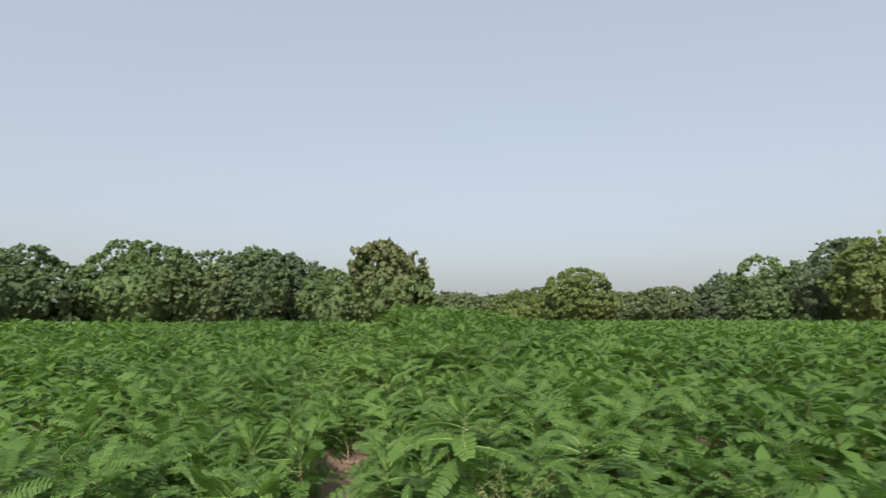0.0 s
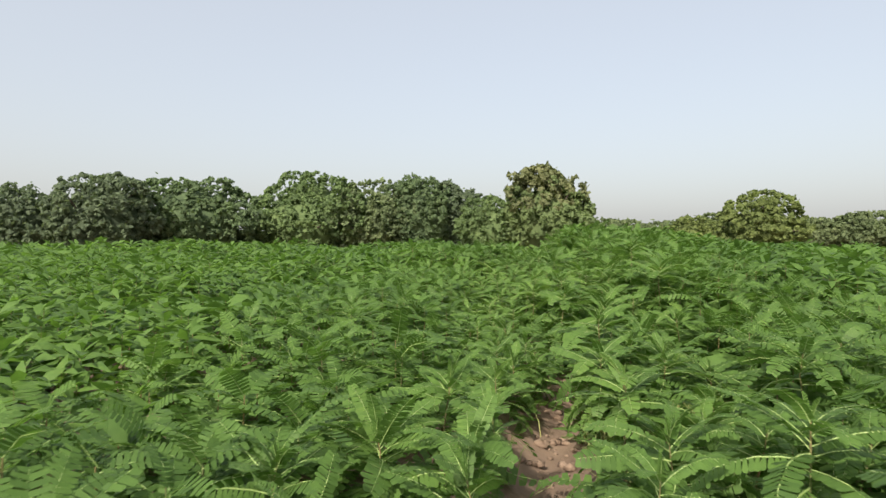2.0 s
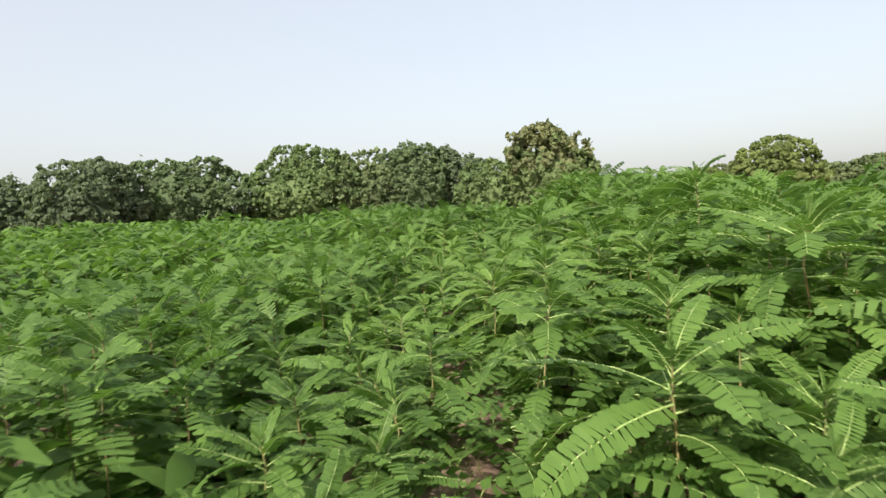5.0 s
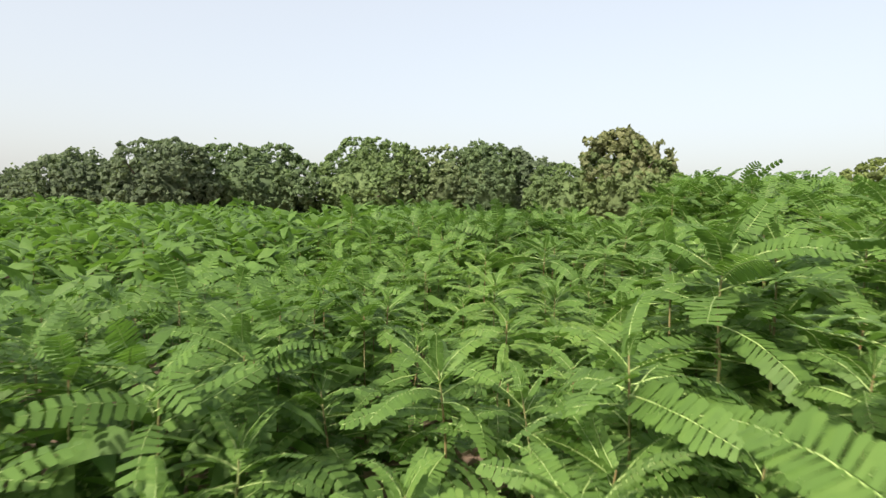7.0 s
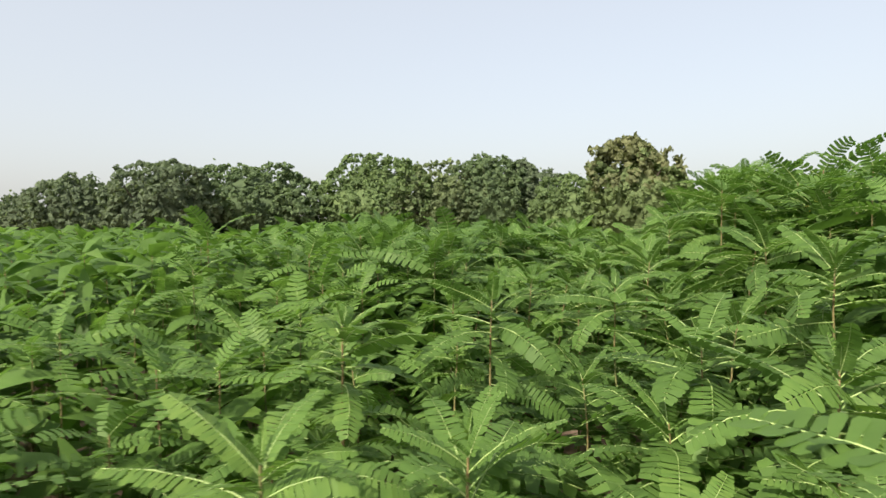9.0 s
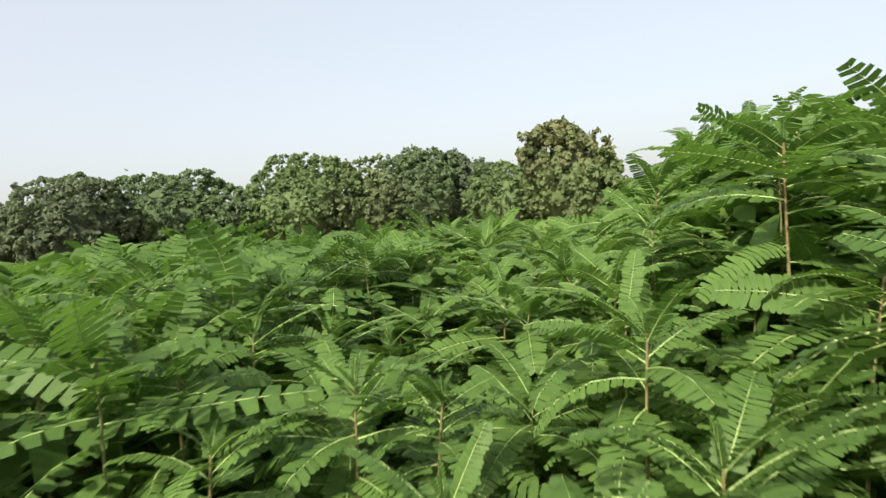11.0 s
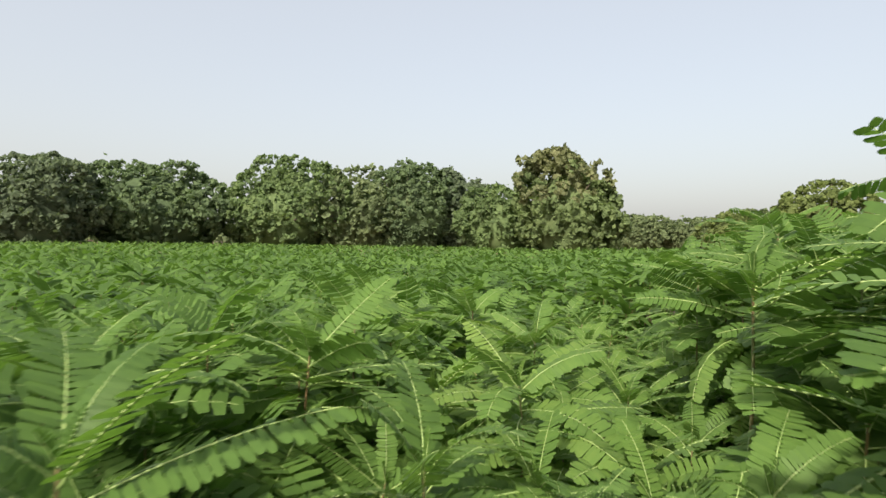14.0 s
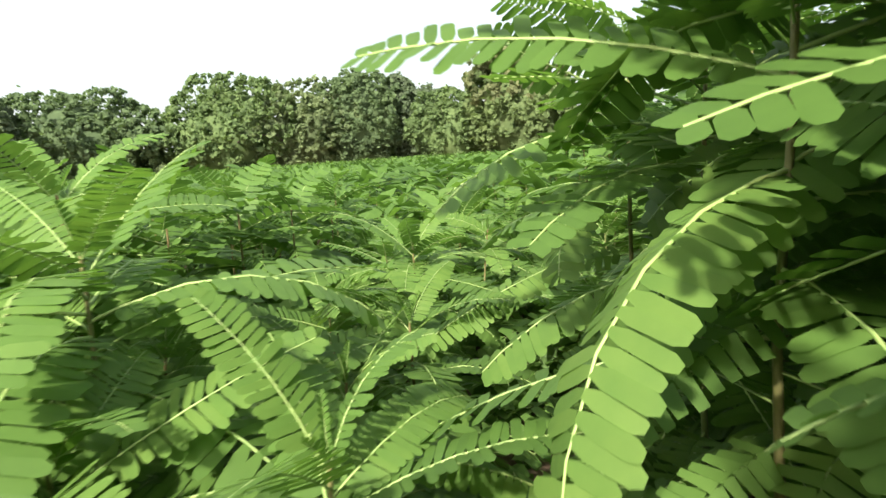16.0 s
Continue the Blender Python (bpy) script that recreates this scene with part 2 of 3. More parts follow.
def dry_faces(verts, tris, height):
    """Material 1, the dry leaves, for most faces of the upper crown."""
    mid = verts[tris].mean(axis=1)
    patch = np.array([noise.noise(Vector((*(q * 0.45),))) for q in mid])
    return (mid[:, 2] / height + 0.35 * patch > 0.66).astype(int)


def build_tree(name, x, y, width, height, mat, label, seed, leaf=0.30, top=0.0, open_top=0.0, cone=0.0, extra=(), dry=None, group="trees along the field"):
    """A broad tree: trunk, limbs and a crown of leaf clumps gathered over an uneven dome that hangs to the ground."""
    r = np.random.default_rng(seed)
    root = new(name)
    root.location = (x, y, 0)
    tagged(root, label, "tree", group)
    # trunk
    pts = np.array([(0.15 * math.sin(i), 0.12 * math.cos(i * 1.7), height * 0.42 * i / 6 - 0.2 * (i == 0)) for i in range(7)])
    tv, tq = tube(pts, np.linspace(width * 0.03 + 0.1, width * 0.016 + 0.05, 7), 9)
    ob = new("trunk", mesh_from("trunk", tv, tq, mats=[BARK]))
    ob.parent = root
    half, belt = width / 2, 0.34 * height
    # clump centres over the dome
    share = 2 * math.pi * half * (height - belt * 0.4)
    count = int(min(760, share * 2.0))
    centres, radii, outward = [], [], []
    for i in range(count):
        a = r.uniform(0, 2 * math.pi)
        u = r.uniform(-0.48, 1.0)
        if u > 0:
            el = math.asin(min(1.0, u))
            flat, z = math.cos(el) ** (1.0 + cone), belt + (height - belt) * math.sin(el)
        else:
            flat, z = 1.0 - 0.75 * abs(u), belt * (1 + u * 1.9)
        d = np.array([math.cos(a) * flat, math.sin(a) * flat * 0.85, z / height])
        q = d * np.array([2.0, 2.0, 2.6]) + seed * 7.31
        k = 1 + 0.34 * noise.noise(Vector((*q,))) + 0.17 * noise.noise(Vector((*(q * 2.4),)))
        rr = r.uniform(0.28, 0.56) * (0.8 + 0.025 * half) * (0.8 if u > 0.7 else 1.0)
        if open_top and z > height * 0.55 and r.random() < open_top:
            continue
        c = np.array([d[0] * half * k, d[1] * half * k, z * (1 + 0.35 * (k - 1))])
        inward = np.array([d[0], d[1], max(0.0, u) * 0.8])
        inward /= np.linalg.norm(inward) + 1e-6
        c = c - inward * rr * 0.55
        c[0] += top * max(0.0, z / height) ** 2
        c[2] = max(c[2], rr * 0.6)
        centres.append(c), radii.append(rr), outward.append(inward)
    for dx, dz, big in extra:
        for i in range(int(5 + 7 * big)):
            d = r.normal(size=3)
            d /= np.linalg.norm(d)
            centres.append(np.array([dx, r.uniform(-1, 1), dz]) + d * big * 0.62), radii.append(big * r.uniform(0.34, 0.5)), outward.append(d)
    for c in centres[count // 6::max(1, count // 9)]:
        s = pts[3 + r.integers(0, 4)]
        mid = (s + c) / 2 + np.array([0, 0, -0.2])
        lv, lq = tube([s, mid, c], [width * 0.012 + 0.04, width * 0.008 + 0.03, 0.025], 6)
        lo = new("limb", mesh_from("limb", lv, lq, mats=[BARK]))
        lo.parent = root
    # leaves on every clump, mostly on its upper and outer side
    centres, radii, outward = np.array(centres), np.array(radii), np.array(outward)
    many = np.maximum(9, 39 * (radii / 0.65) ** 2 * (0.30 / leaf) ** 1.3).astype(int)
    pick = np.repeat(np.arange(len(radii)), many)
    n = len(pick)
    d = r.normal(size=(n, 3)) + outward[pick] * 0.5 + np.array([0, 0, 0.35])
    d /= np.linalg.norm(d, axis=1)[:, None]
    reach = r.uniform(0.72, 1.06, n) + np.where(r.random(n) < 0.05, r.uniform(0.0, 0.15, n), 0)
    pos = centres[pick] + d * (radii[pick] * reach)[:, None] * np.array([1, 1, 0.8])
    loose = r.random(n) < 0.22                              # sprays in the hollows between the clumps
    pos[loose] = centres[pick][loose] * np.array([0.97, 0.97, 0.98]) + r.normal(size=(loose.sum(), 3)) * 0.30
    pos[:, 2] = np.maximum(pos[:, 2], 0.15)
    nrm = d + r.normal(size=(n, 3)) * 0.45
    nrm /= np.linalg.norm(nrm, axis=1)[:, None]
    u = np.cross(nrm, r.normal(size=(n, 3)))
    u /= np.linalg.norm(u, axis=1)[:, None]
    v = np.cross(nrm, u)
    size = leaf * r.uniform(0.6, 1.2, n)[:, None]
    droop = nrm * size * 0.25
    # a spray: four-cornered, folded along its middle
    corner = [u * size - droop * 0.6, u * size * 0.1 + v * size * 0.66 - droop, -u * size * 0.8, u * size * 0.1 - v * size * 0.66 - droop]
    verts = np.stack([pos + c for c in corner], axis=1).reshape(-1, 3)
    b = np.arange(n)[:, None] * 4
    tris = np.concatenate([b + np.array([[0, 1, 2]]), b + np.array([[0, 2, 3]])])
    # solid fillers added in clumps and dome against see-through; loose leaves over the hollows
    tall = 0.76 if open_top else 0.87
    rough = 1 + 0.10 * np.array([noise.noise(Vector((*(q * 3.1 + seed),))) for q in CORE_V])
    core = CORE_V * np.array([half * 0.84, half * 0.70, height * tall]) * rough[:, None]
    core[:, :2] *= (0.66 + 0.34 * np.clip(core[:, 2] / belt, 0, 1))[:, None]
    core[:, 0] += top * (np.maximum(core[:, 2], 0) / height) ** 2
    up = np.nonzero(CORE_V[:, 2] > -0.05)[0]
    n = int(26 * half * height)
    at = up[r.integers(0, len(up), n)]
    pos = core[at] * r.uniform(0.97, 1.08, n)[:, None] + r.normal(size=(n, 3)) * 0.22
    pos[:, 2] = np.maximum(pos[:, 2], 0.15)
    nrm = CORE_V[at] + r.normal(size=(n, 3)) * 0.6 + np.array([0, 0, 0.3])
    nrm /= np.linalg.norm(nrm, axis=1)[:, None]
    u = np.cross(nrm, r.normal(size=(n, 3)))
    u /= np.linalg.norm(u, axis=1)[:, None]
    v = np.cross(nrm, u)
    size = leaf * r.uniform(0.7, 1.25, n)[:, None]
    shell = np.stack([pos + u * size, pos + v * size * 0.66 - nrm * size * 0.25, pos - u * size * 0.8, pos - v * size * 0.66 - nrm * size * 0.25], axis=1).reshape(-1, 3)
    b = np.arange(n)[:, None] * 4 + len(verts)
    tris = np.concatenate([tris, b + np.array([[0, 1, 2]]), b + np.array([[0, 2, 3]])])
    verts = np.concatenate([verts, shell])
    base = len(verts)
    inner_v, inner_t = [verts], [tris]
    for c, rr in zip(centres, radii):
        k = 1 + 0.2 * np.array([noise.noise(Vector((*(q * 2.3 + c),))) for q in BALL_V])
        w = c + BALL_V * (rr * 0.62 * k)[:, None] * np.array([1, 1, 0.8])
        w[:, 2] = np.maximum(w[:, 2], 0.1)
        inner_v.append(w), inner_t.append(BALL_F + base)
        base += len(w)
    w = core * 0.97
    w[:, 2] = np.maximum(w[:, 2], 0.05)
    inner_v.append(w), inner_t.append(CORE_F + base)
    crown = new("crown", mesh_from("crown", np.concatenate(inner_v), np.zeros((0, 4)), np.concatenate(inner_t), mats=[mat, dry or mat], tm=dry_faces(np.concatenate(inner_v), np.concatenate(inner_t), height)))
    crown.parent = root
    return root


# paler and greyer than plain leaves: the haze of distance is put into the colour
T_GREY = tree_material("foliage_grey_green", (0.086, 0.118, 0.076), (0.130, 0.175, 0.106), (0.184, 0.235, 0.144))
T_DEEP = tree_material("foliage_deep_green", (0.082, 0.123, 0.068), (0.132, 0.192, 0.096), (0.200, 0.268, 0.132))
T_LEAF = tree_material("foliage_mango_green", (0.091, 0.139, 0.066), (0.154, 0.224, 0.096), (0.241, 0.320, 0.137))
T_RUST = tree_material("foliage_brown_tinged", (0.099, 0.136, 0.074), (0.164, 0.213, 0.107), (0.254, 0.300, 0.166))
T_LIME = tree_material("foliage_yellow_green", (0.099, 0.134, 0.052), (0.166, 0.213, 0.076), (0.252, 0.285, 0.105))
T_FAR = tree_material("foliage_far_hazy", (0.094, 0.131, 0.068), (0.156, 0.200, 0.100), (0.218, 0.255, 0.138))
T_OLIVE = tree_material("foliage_olive_green", (0.098, 0.141, 0.064), (0.164, 0.224, 0.098), (0.257, 0.311, 0.142))
T_TAN = tree_material("foliage_tan_topped", (0.112, 0.135, 0.070), (0.198, 0.218, 0.112), (0.298, 0.290, 0.166))

TREES = [
    # x, y, width, height, material, words, leaf, top, open
    (-75.3, 67.0, 5.5, 6.3, T_GREY, "small grey-green tree at the end of the row", 0.28, 0, 0),
    (-62.6, 65.1, 10.6, 8.1, T_GREY, "broad grey-green tree with a lumpy crown", 0.30, -0.5, 0),
    (-54.4, 67.7, 11.0, 9.9, T_GREY, "tall grey-green tree with a rounded crown", 0.30, 1.5, 0),
    (-48.2, 78.2, 14.4, 10.2, T_DEEP, "wide deep green tree with a flat rounded crown", 0.32, -0.3, 0),
    (-35.3, 85.3, 13.8, 11.4, T_LEAF, "large mango-like green tree with a domed crown", 0.32, 1.2, 0),
    (-27.2, 88.8, 13.4, 10.4, T_RUST, "green tree with brown-tinged dry leaves", 0.34, 1.3, 0.1),
    (-20.3, 88.6, 9.6, 11.6, T_DEEP, "dark green tree with a tall narrow crown", 0.30, 0.8, 0),
    (-15.5, 91.7, 7.0, 10.7, T_GREY, "dull green tree standing close to its neighbours", 0.30, -0.5, 0),
    (-14.6, 108.1, 5.4, 10.9, T_GREY, "dark treetop behind the row", 0.30, 0.1, 0),
    (-7.9, 80.7, 7.6, 7.4, T_LEAF, "bushy green tree beside the row", 0.26, -0.5, 0),
    (-0.7, 78.2, 9.0, 10.9, T_OLIVE, "tall tree with a sparse brownish top and green skirt", 0.36, -0.7, 0.16),
    (10.9, 123.7, 12.0, 6.3, T_FAR, "distant low hazy green tree", 0.36, 0.2, 0),
    (20.0, 122.6, 12.0, 5.6, T_FAR, "distant low hazy green tree", 0.36, 0.7, 0),
    (18.9, 93.3, 7.2, 5.3, T_LIME, "low yellow-green bush tree", 0.28, 0.1, 0),
    (28.8, 117.0, 9.5, 6.6, T_FAR, "distant low hazy green tree", 0.36, -0.5, 0),
    (23.1, 79.0, 8.0, 7.5, T_LIME, "lone sunlit tree with an uneven crown", 0.30, 1.2, 0.06),
    (36.0, 119.0, 10.0, 5.9, T_FAR, "distant low hazy green tree", 0.36, 0, 0),
    (43.2, 117.7, 10.0, 6.1, T_FAR, "distant low hazy green tree", 0.36, 0, 0),
    (50.1, 114.9, 11.0, 6.8, T_FAR, "distant low hazy green tree", 0.36, -0.2, 0),
    (54.8, 107.7, 8.0, 6.4, T_FAR, "distant small hazy tree", 0.36, 0.3, 0),
    (50.3, 92.7, 8.0, 7.8, T_GREY, "grey-green tree behind the field", 0.30, 0.9, 0),
    (48.2, 78.9, 7.6, 9.1, T_LEAF, "sunlit tree with an open crown", 0.28, 0.3, 0.25),
    (53.6, 79.0, 6.2, 8.8, T_DEEP, "dark green tree behind the field", 0.30, 0.1, 0),
    (47.6, 62.5, 7.8, 9.7, T_GREY, "tall green tree by the field", 0.30, 0.4, 0),
    (46.0, 55.0, 8.5, 8.6, T_LIME, "bright yellow-green tree by the field", 0.28, 0.3, 0),
]
SHOULDERS = [(4.0, 4.6, 1.5), (4.6, 3.0, 1.7), (3.6, 1.8, 2.0), (5.0, 5.3, 0.7), (-3.6, 7.0, 1.6), (-4.2, 5.0, 1.5), (-4.0, 2.4, 1.8), (-2.4, 9.0, 1.2), (-0.4, 8.6, 1.4), (-3.6, 8.3, 0.9), (1.2, 7.4, 1.5)]   # of the tall tree
for k, (x, y, w, h, mat, words, leaf, top, op) in enumerate(TREES):
    build_tree("tree", x, y, w * 1.20, h * 0.965, mat, words, 40 + k, leaf, top, op, 0.0, SHOULDERS if mat is T_OLIVE else (), T_TAN if mat is T_OLIVE else None)


# ---- far woods behind the trees ----
def build_woods():
    r = np.random.default_rng(5)
    n = 26000
    a = r.uniform(-1.15, 0.85, n)
    dist = r.uniform(135, 190, n)
    hgt = np.array([5.2 + 2.2 * noise.noise(Vector((float(q) * 14, 0, 2))) for q in a])
    hgt = np.where(a < -0.02, hgt * 0.8, hgt)
    pos = np.stack([np.sin(a) * dist, np.cos(a) * dist, hgt * r.random(n) ** 0.6], axis=1)
    nrm = np.stack([-np.sin(a), -np.cos(a), 0.7 + 0 * a], axis=1) + r.normal(size=(n, 3)) * 0.6
    nrm /= np.linalg.norm(nrm, axis=1)[:, None]
    u = np.cross(nrm, r.normal(size=(n, 3)))
    u /= np.linalg.norm(u, axis=1)[:, None]
    v = np.cross(nrm, u)
    s = r.uniform(0.5, 0.95, n)[:, None]
    verts = np.stack([pos + u * s, pos + v * s * 0.7, pos - u * s, pos - v * s * 0.7], axis=1).reshape(-1, 3)
    quads = np.arange(n * 4).reshape(-1, 4)
    tagged(new("far_woods", mesh_from("far_woods", verts, quads, mats=[T_FAR])), "distant hazy band of low woodland behind the field", "woods", kind="stuff")


build_woods()


# ---- crop ----
def template(kind, seed):
    """A whole plant of height 1 leaf-scale for the joined crop: verts, quads, material numbers. z runs from the apex down."""
    r = np.random.default_rng(seed)
    vs, qs, ms, base = [], [], [], 0
    count = {"near": 17, "middle": 13, "far": 7, "low": 7}[kind]
    star = {"near": 9, "middle": 8, "far": 5, "low": 4}[kind]
    for i in range(count):
        if i < star:
            u = i / (star - 1)
            z, rise = -0.006 - 0.09 * u, radians(62 - 50 * u ** 0.8 + r.uniform(-13, 13))
            length = 0.27 * (0.55 + 0.5 * u ** 0.6) * r.uniform(0.88, 1.12)
        else:
            u = (i - star + 1) / (count - star)
            z, rise = -0.10 - 0.28 * u, radians(14 - 30 * u + r.uniform(-14, 14))
            length = 0.27 * (1.05 - 0.25 * u) * r.uniform(0.85, 1.1)
        if kind == "low":
            rise *= 0.4
        turn = i * 2.4 + r.uniform(-0.4, 0.4)
        bend = r.uniform(0.4, 1.3)
        fold = r.uniform(-0.4, 0.2)
        roll = rotation("y", r.normal(0, 0.32))
        if (kind == "near" and i < 9) or (kind == "low" and i < 5):
            v, q, m = pinnate(length, 10 if kind == "near" else 8, bend, fold, rise, r.normal(0, 0.25), detail=1, seed=seed * 50 + i, width=0.038)
        elif kind != "far":
            v, q = blade(length * 1.08, 0.041, bend, fold, 2 if kind == "middle" else 3, rise, r.normal(0, 0.3))
            m = np.zeros(len(q), int)
        else:
            v, q = blade(length * 1.22, 0.043, bend * 0.8, fold, 2, rise)
            m = np.zeros(len(q), int)
        v = v @ roll.T @ rotation("z", turn).T + np.array([0, 0, z])
        vs.append(v), qs.append(q + base), ms.append(m)
        base += len(v)
    if kind in ("near", "middle"):
        tv, tq = tube([(0, 0, -1.3), (0.01, 0, -0.7), (0, 0.01, 0.0)], [0.0042, 0.0038, 0.0022], 4)
        vs.append(tv), qs.append(tq + base), ms.append(np.full(len(tq), 2))
    return np.concatenate(vs), np.concatenate(qs), np.concatenate(ms)


def sow(name, label, kind, x, y, z, scale, seed):
    """Joins one plant at every x, y, with its apex at height z, into one mesh."""
    r = np.random.default_rng(seed)
    temps = [template(kind, seed + k) for k in range(6)]
    pick = r.integers(0, 6, len(x))
    vs, qs, ms, base = [], [], [], 0
    for k, (v, q, m) in enumerate(temps):
        idx = np.nonzero(pick == k)[0]
        if not len(idx):
            continue
        a = r.uniform(0, 2 * math.pi, len(idx))
        lean_x, lean_y = r.normal(0, 0.13, len(idx)), r.normal(0, 0.13, len(idx))
        s = scale[idx]
        c, sn = np.cos(a) * s, np.sin(a) * s
        px = v[None, :, 0] * c[:, None] - v[None, :, 1] * sn[:, None]
        py = v[None, :, 0] * sn[:, None] + v[None, :, 1] * c[:, None]
        pz = v[None, :, 2] * s[:, None] + px * lean_x[:, None] + py * lean_y[:, None]
        pz = np.maximum(pz + z[idx][:, None], 0.0)
        w = np.stack([px + x[idx][:, None], py + y[idx][:, None], pz], axis=2).reshape(-1, 3)
        n = len(v)
        qq = (q[None] + (np.arange(len(idx)) * n)[:, None, None]).reshape(-1, 4) + base
        vs.append(w), qs.append(qq), ms.append(np.tile(m, len(idx)))
        base += len(w)
    me = mesh_from(name, np.concatenate(vs), np.concatenate(qs), mats=[CROP, RIB, STEM], qm=np.concatenate(ms))
    return tagged(new(name, me), label, "crop", kind="stuff")


def scatter(x0, x1, y0, y1, density, seed):
    r = np.random.default_rng(seed)
    step = 1 / math.sqrt(density)
    gx, gy = np.meshgrid(np.arange(x0, x1, step), np.arange(y0, y1, step))
    gx, gy = gx.ravel(), gy.ravel()
    return gx + r.uniform(-0.45, 0.45, len(gx)) * step, gy + r.uniform(-0.45, 0.45, len(gy)) * step


def in_view(x, y):
    return (x > -1.75 * (y + 1.0) - 4) & (x < 0.9 * y + 5)


def lumps(x, y, seed, size, amount):
    return np.array([amount * noise.noise(Vector((float(a) / size, float(b) / size, seed))) for a, b in zip(x, y)])


NEAR, MID = 0.82, 2.1


def off_lane(x, y):
    return np.abs(x - lane(y))


def from_line(x, y):
    """Distance from the trodden line, whose ends are at y = 2 and 16.5."""
    return np.hypot(x - lane(y), y - np.clip(y, 2.0, 16.5))


# far crop: belts, thinning outwards
fx, fy = scatter(-95, 62, 2, 92, 5.4, 21)
dist = from_line(fx, fy)
ok = in_view(fx, fy) & (dist > 8.5) & (np.hypot(fx, fy) < np.where(fx < 4, 92, 86))
ok &= rng.random(len(fx)) < np.where(dist > 36, 0.11, np.where(dist > 18, 0.36, 0.95))
fx, fy, dist = fx[ok], fy[ok], dist[ok]
fz = crop_height(fx, fy) + lumps(fx, fy, 1.0, 3.0, 0.15) + rng.normal(0, 0.04, len(fx))
sow("far_crop", "dense green leafy crop reaching to the trees", "far", fx, fy, fz, np.interp(dist, [8.5, 18, 36, 60], [0.98, 1.35, 2.0, 2.4]) * rng.uniform(0.85, 1.15, len(fx)), 300)

# the lower storey of the far crop, which hides the soil
hx, hy = scatter(-44, 34, -10, 50, 26.0, 29)
dist = from_line(hx, hy)
ok = (np.abs(hx - trench(hy)) > np.where(hy > -3, 0.6, 0.2)) & (in_view(hx, hy) | (dist < 20)) & ((dist > 7.5) | ((hy < 2.2) & (off_lane(hx, hy) > 0.8))) & (dist < 34)
ok &= rng.random(len(hx)) < np.interp(dist, [12, 34], [1.0, 0.30])
hx, hy, dist = hx[ok], hy[ok], dist[ok]
n = len(hx)
hz = np.maximum(crop_height(hx, hy), 0.3) * rng.uniform(0.25, 0.62, n)
a, tip = rng.uniform(0, 2 * math.pi, n), rng.uniform(-0.5, 0.35, n)
long = (np.interp(dist, [8, 34], [0.17, 0.27]) * rng.uniform(0.75, 1.2, n))[:, None]
along = np.stack([np.cos(a) * np.cos(tip), np.sin(a) * np.cos(tip), np.sin(tip)], axis=1) * long
across = np.stack([-np.sin(a), np.cos(a), rng.uniform(-0.4, 0.4, n)], axis=1) * long * 0.27
mid = np.stack([hx, hy, hz], axis=1)
sag = np.array([0, 0, -1.0]) * long * 0.10
hv = np.stack([mid - along, mid - along * 0.2 + across + sag, mid + along, mid - along * 0.2 - across + sag], axis=1).reshape(-1, 3)
hv[:, 2] = np.maximum(hv[:, 2], 0.02)
ht = (np.arange(n)[:, None, None] * 4 + np.array([[[0, 2, 1], [0, 3, 2]]])).reshape(-1, 3)
tagged(new("far_leaves", mesh_from("far_leaves", hv, np.zeros((0, 4)), ht, mats=[CROP])), "shaded lower leaves of the far crop covering the soil", "crop", kind="stuff")

# the crop behind and beside the walk's start
bx, by = scatter(-22, 20, -10, 14, 1.7, 28)
ok = (~in_view(bx, by) | (by < 1.6)) & (np.abs(bx - trench(by)) > np.where(by > -3, 0.9, 0.35)) & (np.hypot(bx, by - 6) > 2)
ok &= (by < 1.4) | (np.hypot(bx, by - 6) > 3)
bx, by = bx[ok], by[ok]
sow("rear_crop", "green leafy crop behind the start of the walk", "far", bx, by, crop_height(bx, by), rng.uniform(1.7, 2.1, len(bx)), 310)

mx, my = scatter(-10, 10, 1.5, 26, 17.0, 22)
md = from_line(mx, my)
ok = in_view(mx, my) & (md <= 8.7) & (md > MID + np.clip((my - 13) / 4, 0, 1) * 0.8)
mx, my = mx[ok], my[ok]
mz = crop_height(mx, my) + lumps(mx, my, 2.0, 1.9, 0.17) + rng.normal(0, 0.05, len(mx))
sow("middle_crop", "dense green leafy crop plants growing close together", "middle", mx, my, mz, rng.uniform(0.72, 1.0, len(mx)) * np.interp(my, [4, 15], [0.92, 1.12]), 320)

nx, ny = scatter(-5, 5.5, 1.8, 20.5, 14.0, 23)
nd = from_line(nx, ny)
ok = in_view(nx, ny) & (nd <= MID + np.clip((ny - 13) / 4, 0, 1) * 0.8) & ((off_lane(nx, ny) > np.where((nx > lane(ny)) & (ny > 13.2), 0.52, NEAR)) | (ny > 19.2)) & (np.hypot(nx - 1.2, ny - 2.72) > 0.38)
nx, ny = nx[ok], ny[ok]
nz = crop_height(nx, ny) + lumps(nx, ny, 2.0, 1.9, 0.15) + rng.normal(0, 0.05, len(nx))
sow("near_crop", "green crop plants with feathery leaves beside the trodden line", "near", nx, ny, nz, rng.uniform(0.78, 1.08, len(nx)) * np.where(ny > 12, 1.3, np.where((nx > lane(ny)) | (ny < 5.5), 1.15, 0.95)), 340)

